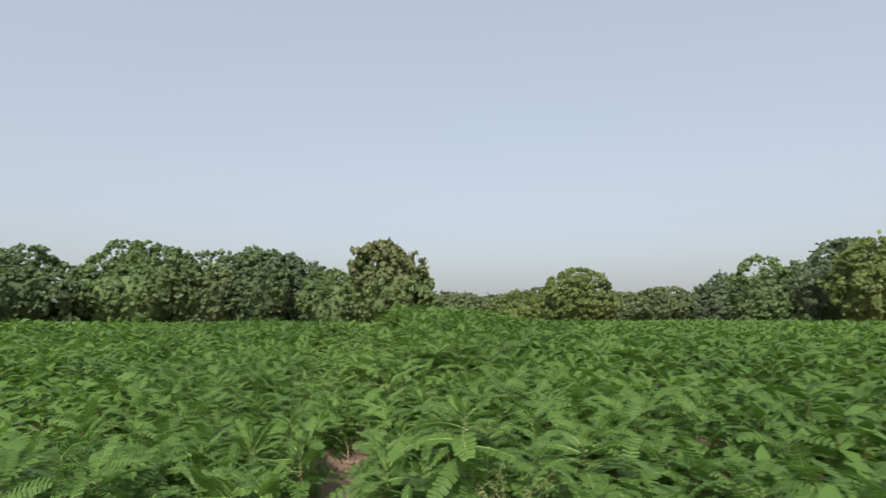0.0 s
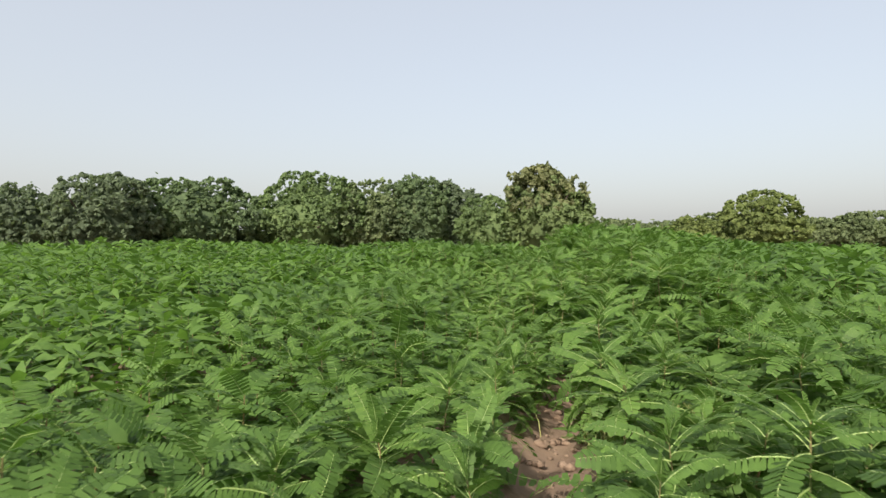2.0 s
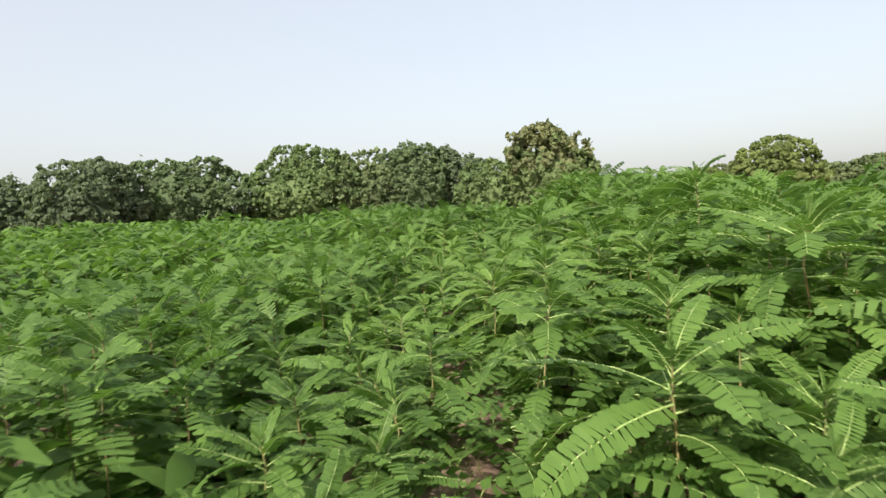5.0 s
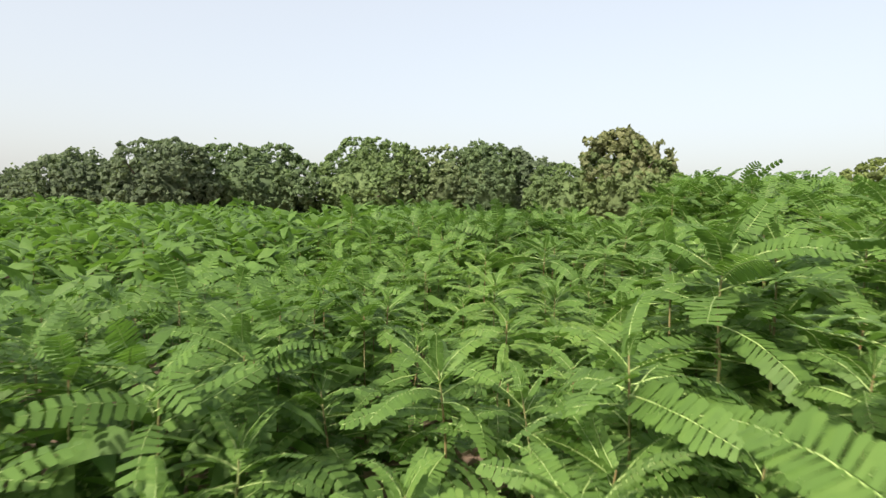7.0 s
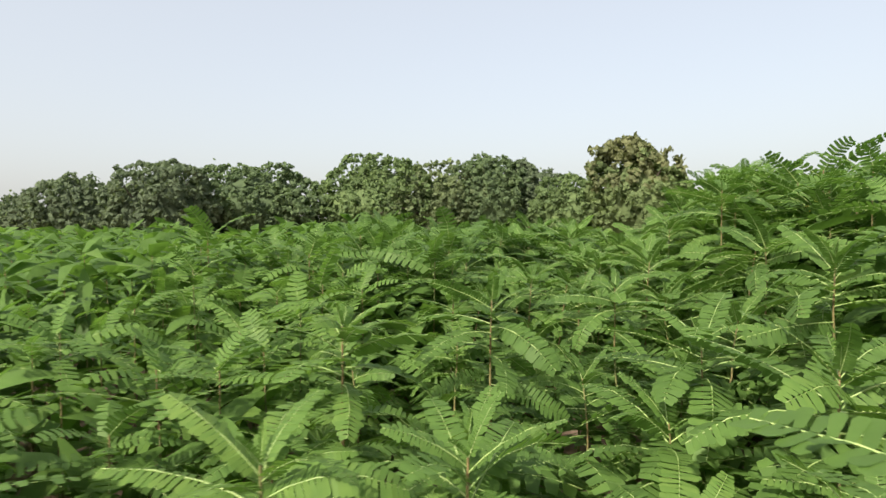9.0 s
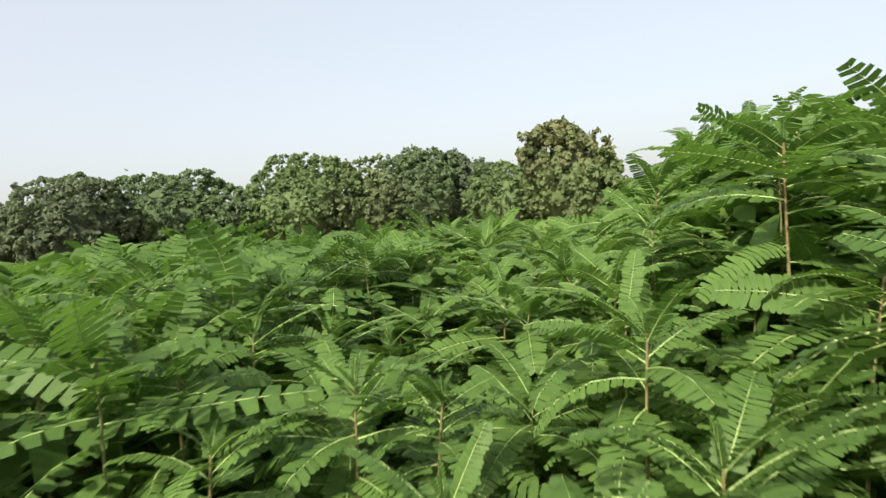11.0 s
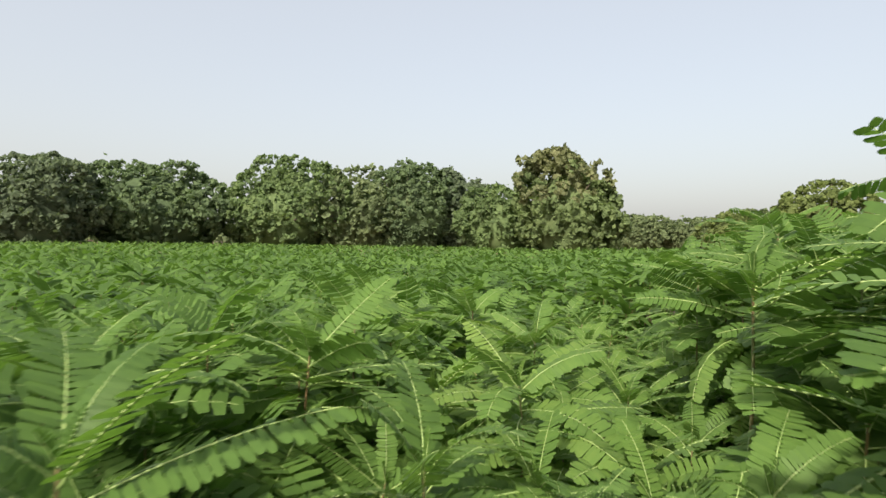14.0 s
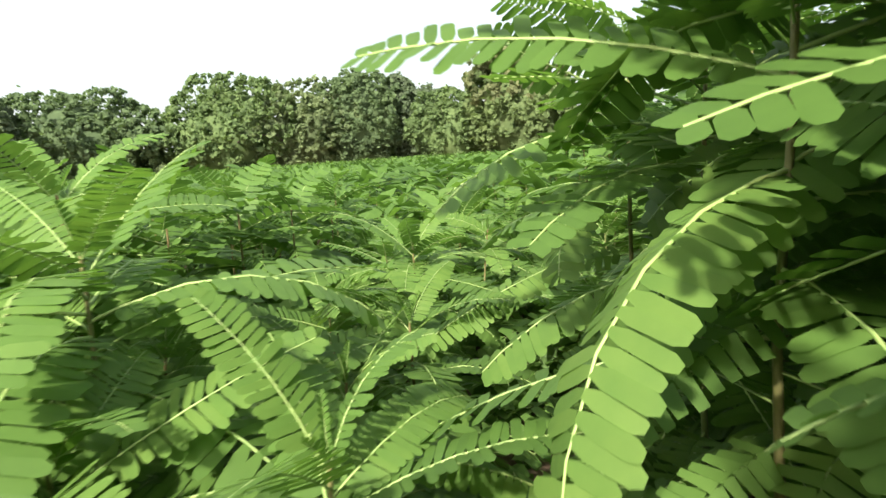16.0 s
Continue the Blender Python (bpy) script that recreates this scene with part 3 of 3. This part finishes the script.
# the second storey of leaves on the tall plants
tall = (nz > 0.72) & (ny > 11)
tx, ty, tz = nx[tall], ny[tall], nz[tall]
for k, (down, share) in enumerate(((0.30, 1.0), (0.58, 0.75))):
    pick = (tz - down > 0.25) & (rng.random(len(tx)) < share)
    n = int(pick.sum())
    sow("tall_crop", "leafy lower part of the tall green crop plants", "middle", tx[pick] + rng.normal(0, 0.07, n), ty[pick] + rng.normal(0, 0.07, n), tz[pick] - down, rng.uniform(0.95, 1.25, n), 420 + 20 * k)


# the lower storey of leaves under the canopy
ux, uy = scatter(-3, 3.5, 1.8, 20, 26.0, 27)
ok = in_view(ux, uy) & (off_lane(ux, uy) < 1.5) & ~((np.abs(ux - trench(uy)) < 0.19) & (uy < 6.2))
ux, uy = ux[ok], uy[ok]
uz = np.maximum(crop_height(ux, uy) * rng.uniform(0.38, 0.66, len(ux)), 0.15)
uz = np.where(off_lane(ux, uy) < 0.35, np.minimum(uz, 0.42), uz)
sow("lower_leaves", "shaded lower feathery leaves of the crop covering the soil", "low", ux, uy, uz, rng.uniform(1.0, 1.3, len(ux)), 380)
ux, uy = scatter(-6, 6, 1.5, 21, 5.0, 26)
ok = in_view(ux, uy) & (off_lane(ux, uy) < 5.0) & (off_lane(ux, uy) > 1.4) & ~((np.abs(ux - trench(uy)) < 0.19) & (uy < 6.0))
ux, uy = ux[ok], uy[ok]
uz = np.maximum(crop_height(ux, uy) * rng.uniform(0.45, 0.78, len(ux)), 0.16)
sow("lower_crop", "shaded lower leaves of the crop covering the soil", "middle", ux, uy, uz, rng.uniform(0.75, 1.05, len(ux)), 360)


# the plants along the trodden line, each a thing of its own
LEAVES = []
for k in range(14):
    bend = 0.45 + 0.95 * (k % 7) / 6
    v, q, m = pinnate(0.245, 20 + k % 2, bend, (-0.24, -0.08, 0.06, 0.18)[k % 4], 0.0, (-0.25, 0.0, 0.25)[k % 3], width=0.037, detail=2, seed=900 + k, rib=0.0021, slim=(1.04, 1.1, 1.16)[k % 3])
    LEAVES.append(mesh_from("leaf", v, q, mats=[LEAF, RIB], qm=m))
LONG_LEAVES = []
for k in range(12):
    bend = 0.4 + 0.95 * (k % 6) / 5
    v, q, m = pinnate(0.30, 21 + k % 3, bend, (-0.24, -0.08, 0.06, 0.18)[k % 4], 0.0, (-0.25, 0.0, 0.25)[k % 3], width=0.050, detail=3, seed=930 + k, rib=0.0022, slim=(0.92, 1.0, 1.06)[k % 3])
    LONG_LEAVES.append(mesh_from("leaf", v, q, mats=[LEAF, RIB], qm=m))
LOW_LEAVES = []
for k in range(10):
    v, q, m = pinnate(0.255, 17, 0.6 + 0.1 * k, (-0.24, -0.08, 0.06, 0.18)[k % 4], 0.0, (-0.25, 0.0, 0.25)[k % 3], width=0.036, detail=1, seed=970 + k, slim=1.06)
    LOW_LEAVES.append(mesh_from("leaf", v, q, mats=[LEAF, RIB], qm=m))
BUDS = []
for k in range(3):
    v, q, m = pinnate(0.10, 11, 0.15, 1.0, 0.0, 0.1 * (k - 1), width=0.016, detail=1, seed=950 + k)
    BUDS.append(mesh_from("young_leaf", v, q, mats=[LEAF, RIB], qm=m))


def stem_mesh(height, lean, seed):
    r = np.random.default_rng(seed)
    pts = np.array([(lean[0] * (i / 6) ** 1.5 + r.normal(0, 0.004), lean[1] * (i / 6) ** 1.5 + r.normal(0, 0.004), height * i / 6 - 0.03 * (i == 0)) for i in range(7)])
    tv, tq = tube(pts, np.linspace(0.0060, 0.0024, 7) * (0.7 + 0.4 * height), 6)
    me = mesh_from("stem", tv, tq, mats=[STEM])
    me.polygons.foreach_set("use_smooth", np.ones(len(tq), bool))
    return me, pts


def build_plant(x, y, height, size, seed, count=13, lean=(0, 0), label="green crop plant with feathery paired leaflets on a reddish stem"):
    r = np.random.default_rng(seed)
    root = new("crop_plant")
    root.location = (x - lean[0], y - lean[1], 0)
    if height > 0.95:
        label = "tall green crop plant with long feathery leaves on a reddish stem"
    elif height < 0.42:
        label = "low green crop plant with feathery leaves beside the trench"
    tagged(root, label, "crop plant", "crop plants along the trodden line")
    me, pts = stem_mesh(height, lean, seed)
    stem = new("stem", me)
    stem.parent = root
    rosette, leaves = 11, 0
    for i in range(count):
        if i < rosette:                                   # the spreading star of leaves at the top
            u = i / (rosette - 1)
            drop = 0.006 + 0.009 * i
            rise = 64 - 50 * u ** 0.8 + r.uniform(-12, 12)
            s = size * (0.52 + 0.56 * u ** 0.6) * r.uniform(0.9, 1.12)
        else:                                             # older leaves, hanging out below
            u = (i - rosette + 1) / (count - rosette + 0.5)
            drop = 0.10 + min(height - 0.14, 0.40 + 0.75 * max(0.0, height - 0.62)) * u ** 1.2
            rise = 16 - 34 * u + r.uniform(-14, 14)
            s = size * (1.12 - 0.30 * u) * r.uniform(0.85, 1.1)
        if y < 5.5 and x < lane(y):                       # the young plants by the start hold their leaves up
            rise += 14
        f = max(0.2, (1 - drop / height) * 6)
        j = min(int(f), 5)
        p = pts[j] + (pts[j + 1] - pts[j]) * (f - j)
        turn = i * 2.4 + seed * 0.7 + r.uniform(-0.35, 0.35)
        for go in range(7):
            ahead = np.array([-math.sin(turn), math.cos(turn)]) * (0.29 if y > 12.6 else 0.24) * s
            clear = True
            for w in (0.2, 0.55, 0.95):
                gx, gy = root.location.x + p[0] + ahead[0] * w, root.location.y + p[1] + ahead[1] * w
                gz = p[2] + (0.29 if y > 12.6 else 0.24) * s * w * math.sin(radians(rise)) * 0.7
                if abs(gx - lane(gy)) < (0.17 if gy < 8.5 else 0.10) and gz > np.interp(gy, CLEAR_Y, CLEAR_Z) and gy < 16.6:
                    clear = False
                if gy < 5.0 and abs(gx - trench(gy)) < 0.10 and gz < 0.4:
                    clear = False
            if clear:
                break
            if go < 2:
                s *= 0.76
            else:
                turn += 1.3 + r.uniform(-0.5, 0.5)
        if not clear:
            continue
        leaves += 1
        kinds = LOW_LEAVES if i > rosette + (2 if y < 15.2 else 9) else LONG_LEAVES if y > 12.6 else LEAVES
        leaf = new("leaf", kinds[int(r.integers(0, len(kinds)))])
        leaf.parent = root
        leaf.location = p
        leaf.rotation_euler = Euler((radians(rise), r.normal(0, 0.28), turn), 'XYZ')
        leaf.scale = (s, s, s)
    if leaves < 0.55 * count:
        for ob in list(root.children) + [root]:
            bpy.data.objects.remove(ob)
        return None
    if abs(x - lane(y)) > 0.12:
        for i in range(2):
            bud = new("young_leaf", BUDS[int(r.integers(0, 3))])
            bud.parent = root
            bud.location = pts[6]
            bud.rotation_euler = Euler((radians(58 + r.uniform(-14, 14)), 0, i * 3.0 + r.uniform(-0.6, 0.6)), 'XYZ')
            bud.scale = (size * 0.62,) * 3
    return root


HEROES = [
    # x, y, apex height, leaf size
    (1.01, 2.87, 0.65, 1.11), (0.66, 3.16, 0.34, 1.01), (1.46, 2.60, 0.58, 1.06), (0.62, 5.57, 0.52, 1.11), (0.60, 5.10, 0.41, 1.06),
    (0.72, 6.57, 0.50, 1.17), (1.05, 7.95, 0.92, 1.14), (1.17, 7.11, 0.76, 1.11), (-0.17, 6.46, 0.34, 1.01), (0.02, 7.34, 0.39, 1.01),
    (-0.78, 6.72, 0.53, 1.06), (0.64, 4.40, 0.44, 0.95), (1.00, 3.70, 0.50, 1.06), (1.30, 4.60, 0.52, 1.06), (0.34, 9.33, 0.77, 1.16),
    (0.36, 10.04, 0.76, 1.08), (-0.82, 9.10, 0.52, 1.03), (-0.43, 10.33, 0.57, 1.20), (-0.62, 10.92, 0.66, 1.20), (-0.28, 10.81, 0.46, 1.08),
    (-0.68, 10.72, 0.42, 1.03), (0.55, 11.56, 0.78, 1.08), (0.40, 10.95, 0.61, 1.08), (0.50, 12.30, 0.83, 1.08), (0.66, 5.22, 0.36, 1.00),
    (0.78, 5.52, 0.40, 1.00), (0.90, 5.20, 0.40, 1.00), (0.70, 5.85, 0.42, 1.00), (0.88, 5.85, 0.42, 1.00), (0.16, 5.42, 0.30, 0.95),
    (0.04, 5.75, 0.33, 0.95), (0.20, 5.95, 0.32, 0.95), (0.68, 4.90, 0.33, 0.95), (0.10, 5.05, 0.30, 0.95), (0.25, 9.80, 0.78, 1.12),
    (-0.19, 10.51, 0.54, 1.05), (0.50, 9.55, 0.82, 1.05), (-0.39, 13.96, 0.70, 1.14), (0.27, 13.90, 1.03, 1.09),
    (0.18, 13.36, 0.90, 0.95), (0.70, 14.30, 1.24, 1.14), (0.55, 14.75, 1.24, 1.14), (0.64, 16.84, 1.16, 1.09), (0.31, 15.86, 1.04, 1.14),
    (0.64, 16.48, 1.08, 1.05), (-0.77, 16.81, 0.86, 1.14), (-0.63, 15.85, 0.86, 1.14), (-0.36, 16.63, 0.66, 1.09), (-0.16, 16.08, 0.75, 1.14),
    (-0.42, 16.20, 0.70, 1.09), (0.53, 16.80, 1.00, 1.09), (-0.18, 16.92, 0.74, 1.14), (0.55, 17.12, 0.92, 1.09), (-0.58, 15.10, 0.86, 1.14),
    (0.05, 14.78, 0.82, 1.09), (0.21, 14.62, 0.95, 1.09), (0.90, 14.05, 1.22, 1.09), (0.77, 15.20, 1.24, 1.14), (0.50, 15.35, 1.10, 1.09),
    (0.70, 15.75, 1.22, 1.14), (0.97, 15.55, 1.24, 1.09), (0.87, 16.30, 1.04, 1.09), (1.02, 16.75, 1.12, 1.09), (0.76, 16.57, 0.98, 1.05),
    (0.77, 17.05, 1.05, 1.09), (0.60, 13.55, 1.02, 1.09), (0.45, 14.20, 1.05, 1.09), (-0.90, 15.45, 0.86, 1.09), (-0.51, 14.55, 0.82, 1.09),
    (-0.80, 14.15, 0.80, 1.09), (0.37, 15.10, 0.95, 1.09), (0.43, 16.12, 0.96, 1.09), (0.65, 16.22, 1.02, 1.09), (-0.47, 17.25, 0.80, 1.09),
    (0.51, 17.45, 0.98, 1.09), (-0.27, 15.50, 0.74, 1.09), (0.14, 8.95, 0.60, 1.00), (-0.37, 11.36, 0.68, 1.20), (0.19, 11.28, 0.60, 1.10),
    (0.82, 12.70, 0.92, 1.00),
]
BLOOM = plain_material("yellow_petal", (0.62, 0.44, 0.04), (0.72, 0.56, 0.10), 30, 0.6)


def add_blossoms(root, at_height, seed):
    """Small yellow five-petalled blossoms near the top of a plant."""
    r = np.random.default_rng(seed)
    for k in range(3):
        vs, qs = [], []
        for j in range(5):
            a = j * 1.2566
            d, w = np.array([math.cos(a), math.sin(a), 0.35]), np.array([-math.sin(a), math.cos(a), 0])
            vs += [d * 0.001, d * 0.007 + w * 0.0042, d * 0.0125, d * 0.007 - w * 0.0042]
            qs.append((4 * j, 4 * j + 1, 4 * j + 2, 4 * j + 3))
        ob = new("blossom", mesh_from("blossom", np.array(vs), qs, mats=[BLOOM]))
        ob.parent = root
        ob.location = (r.normal(0, 0.02), r.normal(0, 0.02), at_height - 0.02 * k)
        ob.rotation_euler = Euler((r.uniform(0.3, 1.1), 0, r.uniform(0, 6.28)), 'XYZ')
        tagged(ob, "small yellow blossom")


placed = []
for k, (x, y, h, s) in enumerate(HEROES):
    build_plant(x, y, h, s * (1.0 if y > 12.6 else 1.1 if x > lane(y) else 0.86), 5000 + k, 17 + int(14 * h + 16 * max(0.0, h - 0.7)))
    placed.append((x, y))
add_blossoms(build_plant(0.82, 12.94, 1.00, 1.05, 6001, 30), 1.00, 61)
placed.append((0.82, 12.94))
px, py = scatter(-2.0, 2.6, 2.2, 19.2, 11.5, 24)
ok = (off_lane(px, py) <= NEAR) & ~((np.abs(px - trench(py)) < 0.16) & (py < 6.0)) & (np.hypot(px - 1.2, py - 2.72) > 0.34) & ~((off_lane(px, py) < 0.15) & (py < 8.0))
px, py = px[ok], py[ok]
made = len(placed)
for k, (x, y) in enumerate(zip(px, py)):
    if made >= 296:
        break
    if min(math.hypot(x - a, y - b) for a, b in placed) < 0.16:
        continue
    beside = [q[2] for q in HEROES if math.hypot(x - q[0], y - q[1]) < 0.42]
    h = float(crop_height(x, y)) * random.uniform(0.72, 1.06)
    if beside:
        h = min(h, (0.74 if y < 12.6 else 0.86) * min(beside))
    if off_lane(x, y) < 0.32:
        h = min(h, float(np.interp(y, CLEAR_Y, CLEAR_Z)) - 0.10 + 0.28 * max(0.0, float(off_lane(x, y)) - 0.12) / 0.2)
    build_plant(float(x), float(y), h, random.uniform(0.92, 1.2) * (0.9 if y > 12.6 else 1.0 if x > lane(y) else 1.04 if y < 5.5 else 0.82), 7000 + k, 15 + int(9 * h + 14 * max(0.0, h - 0.7)), (random.gauss(0, 0.03), random.gauss(0, 0.03)))
    placed.append((x, y))
    made += 1


# ---- trench: clods and dry grass ----
def build_clods():
    r = np.random.default_rng(31)
    ico = bmesh.new()
    bmesh.ops.create_icosphere(ico, subdivisions=1, radius=1)
    bv = np.array([v.co for v in ico.verts])
    bf = np.array([[v.index for v in f.verts] for f in ico.faces])
    ico.free()
    vs, ts, base = [], [], 0
    for i in range(420):
        y = r.uniform(3, 9)
        x = trench(y) + r.normal(0, 0.13)
        s = abs(r.normal(0, 0.013)) + 0.005
        v = bv * s * r.uniform(0.6, 1.3, (len(bv), 1)) * (1.2, 1, 0.7)
        z = -0.11 * math.exp(-((x - trench(y)) / 0.17) ** 2) + 0.05 * math.exp(-((abs(x - trench(y)) - 0.36) / 0.15) ** 2)
        vs.append(v + np.array([x, y, z + s * 0.3])), ts.append(bf + base)
        base += len(v)
    me = mesh_from("soil_clods", np.concatenate(vs), np.zeros((0, 4)), np.concatenate(ts), mats=[CLOD])
    tagged(new("soil_clods", me), "loose reddish brown soil clods lying in the trench", "soil", kind="stuff")


def build_grass():
    r = np.random.default_rng(32)
    vs, qs, base = [], [], 0
    for i in range(2600):
        y = r.uniform(2.6, 9)
        sg = 1 if r.random() < 0.75 else -1
        x = trench(y) + sg * abs(r.normal(0.30, 0.07))
        h, a = r.uniform(0.03, 0.12), r.uniform(0, 6.28)
        d = np.array([math.cos(a), math.sin(a), 0])
        w = np.array([-d[1], d[0], 0]) * 0.0025
        b = np.array([x, y, -0.01])
        m = b + d * h * 0.25 + (0, 0, h * 0.7)
        t = b + d * h * 0.75 + (0, 0, h)
        vs += [b - w, b + w, m + w, m - w, t + w * 0.2, t - w * 0.2]
        qs += [(base, base + 1, base + 2, base + 3), (base + 3, base + 2, base + 4, base + 5)]
        base += 6
    for i in range(3000):
        y = r.uniform(2.6, 5.4)
        x = trench(y) + r.uniform(0.20, 0.85)
        h, a = r.uniform(0.07, 0.19), r.uniform(0, 6.28)
        d = np.array([math.cos(a), math.sin(a), 0])
        w = np.array([-d[1], d[0], 0]) * 0.0028
        b = np.array([x, y, 0.0])
        m = b + d * h * 0.22 + (0, 0, h * 0.7)
        t = b + d * h * 0.7 + (0, 0, h)
        vs += [b - w, b + w, m + w, m - w, t + w * 0.2, t - w * 0.2]
        qs += [(base, base + 1, base + 2, base + 3), (base + 3, base + 2, base + 4, base + 5)]
        base += 6
    tagged(new("trench_grass", mesh_from("trench_grass", np.array(vs), qs, mats=[GRASS])), "thin half-dry grass along the trench", "grass", kind="stuff")


build_clods()
build_grass()


# ---- a seeding weed beside the trench ----
def build_weed(x, y, height, seed):
    r = np.random.default_rng(seed)
    root = new("seeding_weed")
    root.location = (x, y, 0)
    tagged(root, "pale yellowish weed with thin branches full of seed pods", "weed")
    ico = bmesh.new()
    bmesh.ops.create_icosphere(ico, subdivisions=1, radius=1)
    bv = np.array([v.co for v in ico.verts])
    bf = np.array([[v.index for v in f.verts] for f in ico.faces])
    ico.free()
    vs, ts, base = [], [], 0
    for i in range(9):
        a, out = i * 2.4 + r.uniform(-0.4, 0.4), r.uniform(0.10, 0.26)
        h = height * r.uniform(0.75, 1.05)
        pts = np.array([(math.cos(a) * out * u ** 1.4 + r.normal(0, 0.004), math.sin(a) * out * u ** 1.4 + r.normal(0, 0.004), h * (u - 0.22 * u ** 3)) for u in np.linspace(0, 1, 8)])
        tv, tq = tube(pts, np.linspace(0.0035, 0.0012, 8), 5)
        stalk = new("stalk", mesh_from("stalk", tv, tq, mats=[SEED]))
        stalk.parent = root
        for j in range(60):
            u = r.uniform(0.35, 1.0) * 7
            k = min(int(u), 6)
            p = pts[k] + (pts[k + 1] - pts[k]) * (u - k) + r.normal(0, 0.013, 3)
            vs.append(bv * r.uniform(0.0018, 0.0036) * (1, 1, 1.6) + p), ts.append(bf + base)
            base += len(bv)
    pods = new("seed_head", mesh_from("seed_head", np.concatenate(vs), np.zeros((0, 4)), np.concatenate(ts), mats=[SEED]))
    pods.parent = root
    tagged(pods, "tiny pale seed pods", kind="stuff")
    return root


build_weed(1.20, 2.72, 0.60, 71)
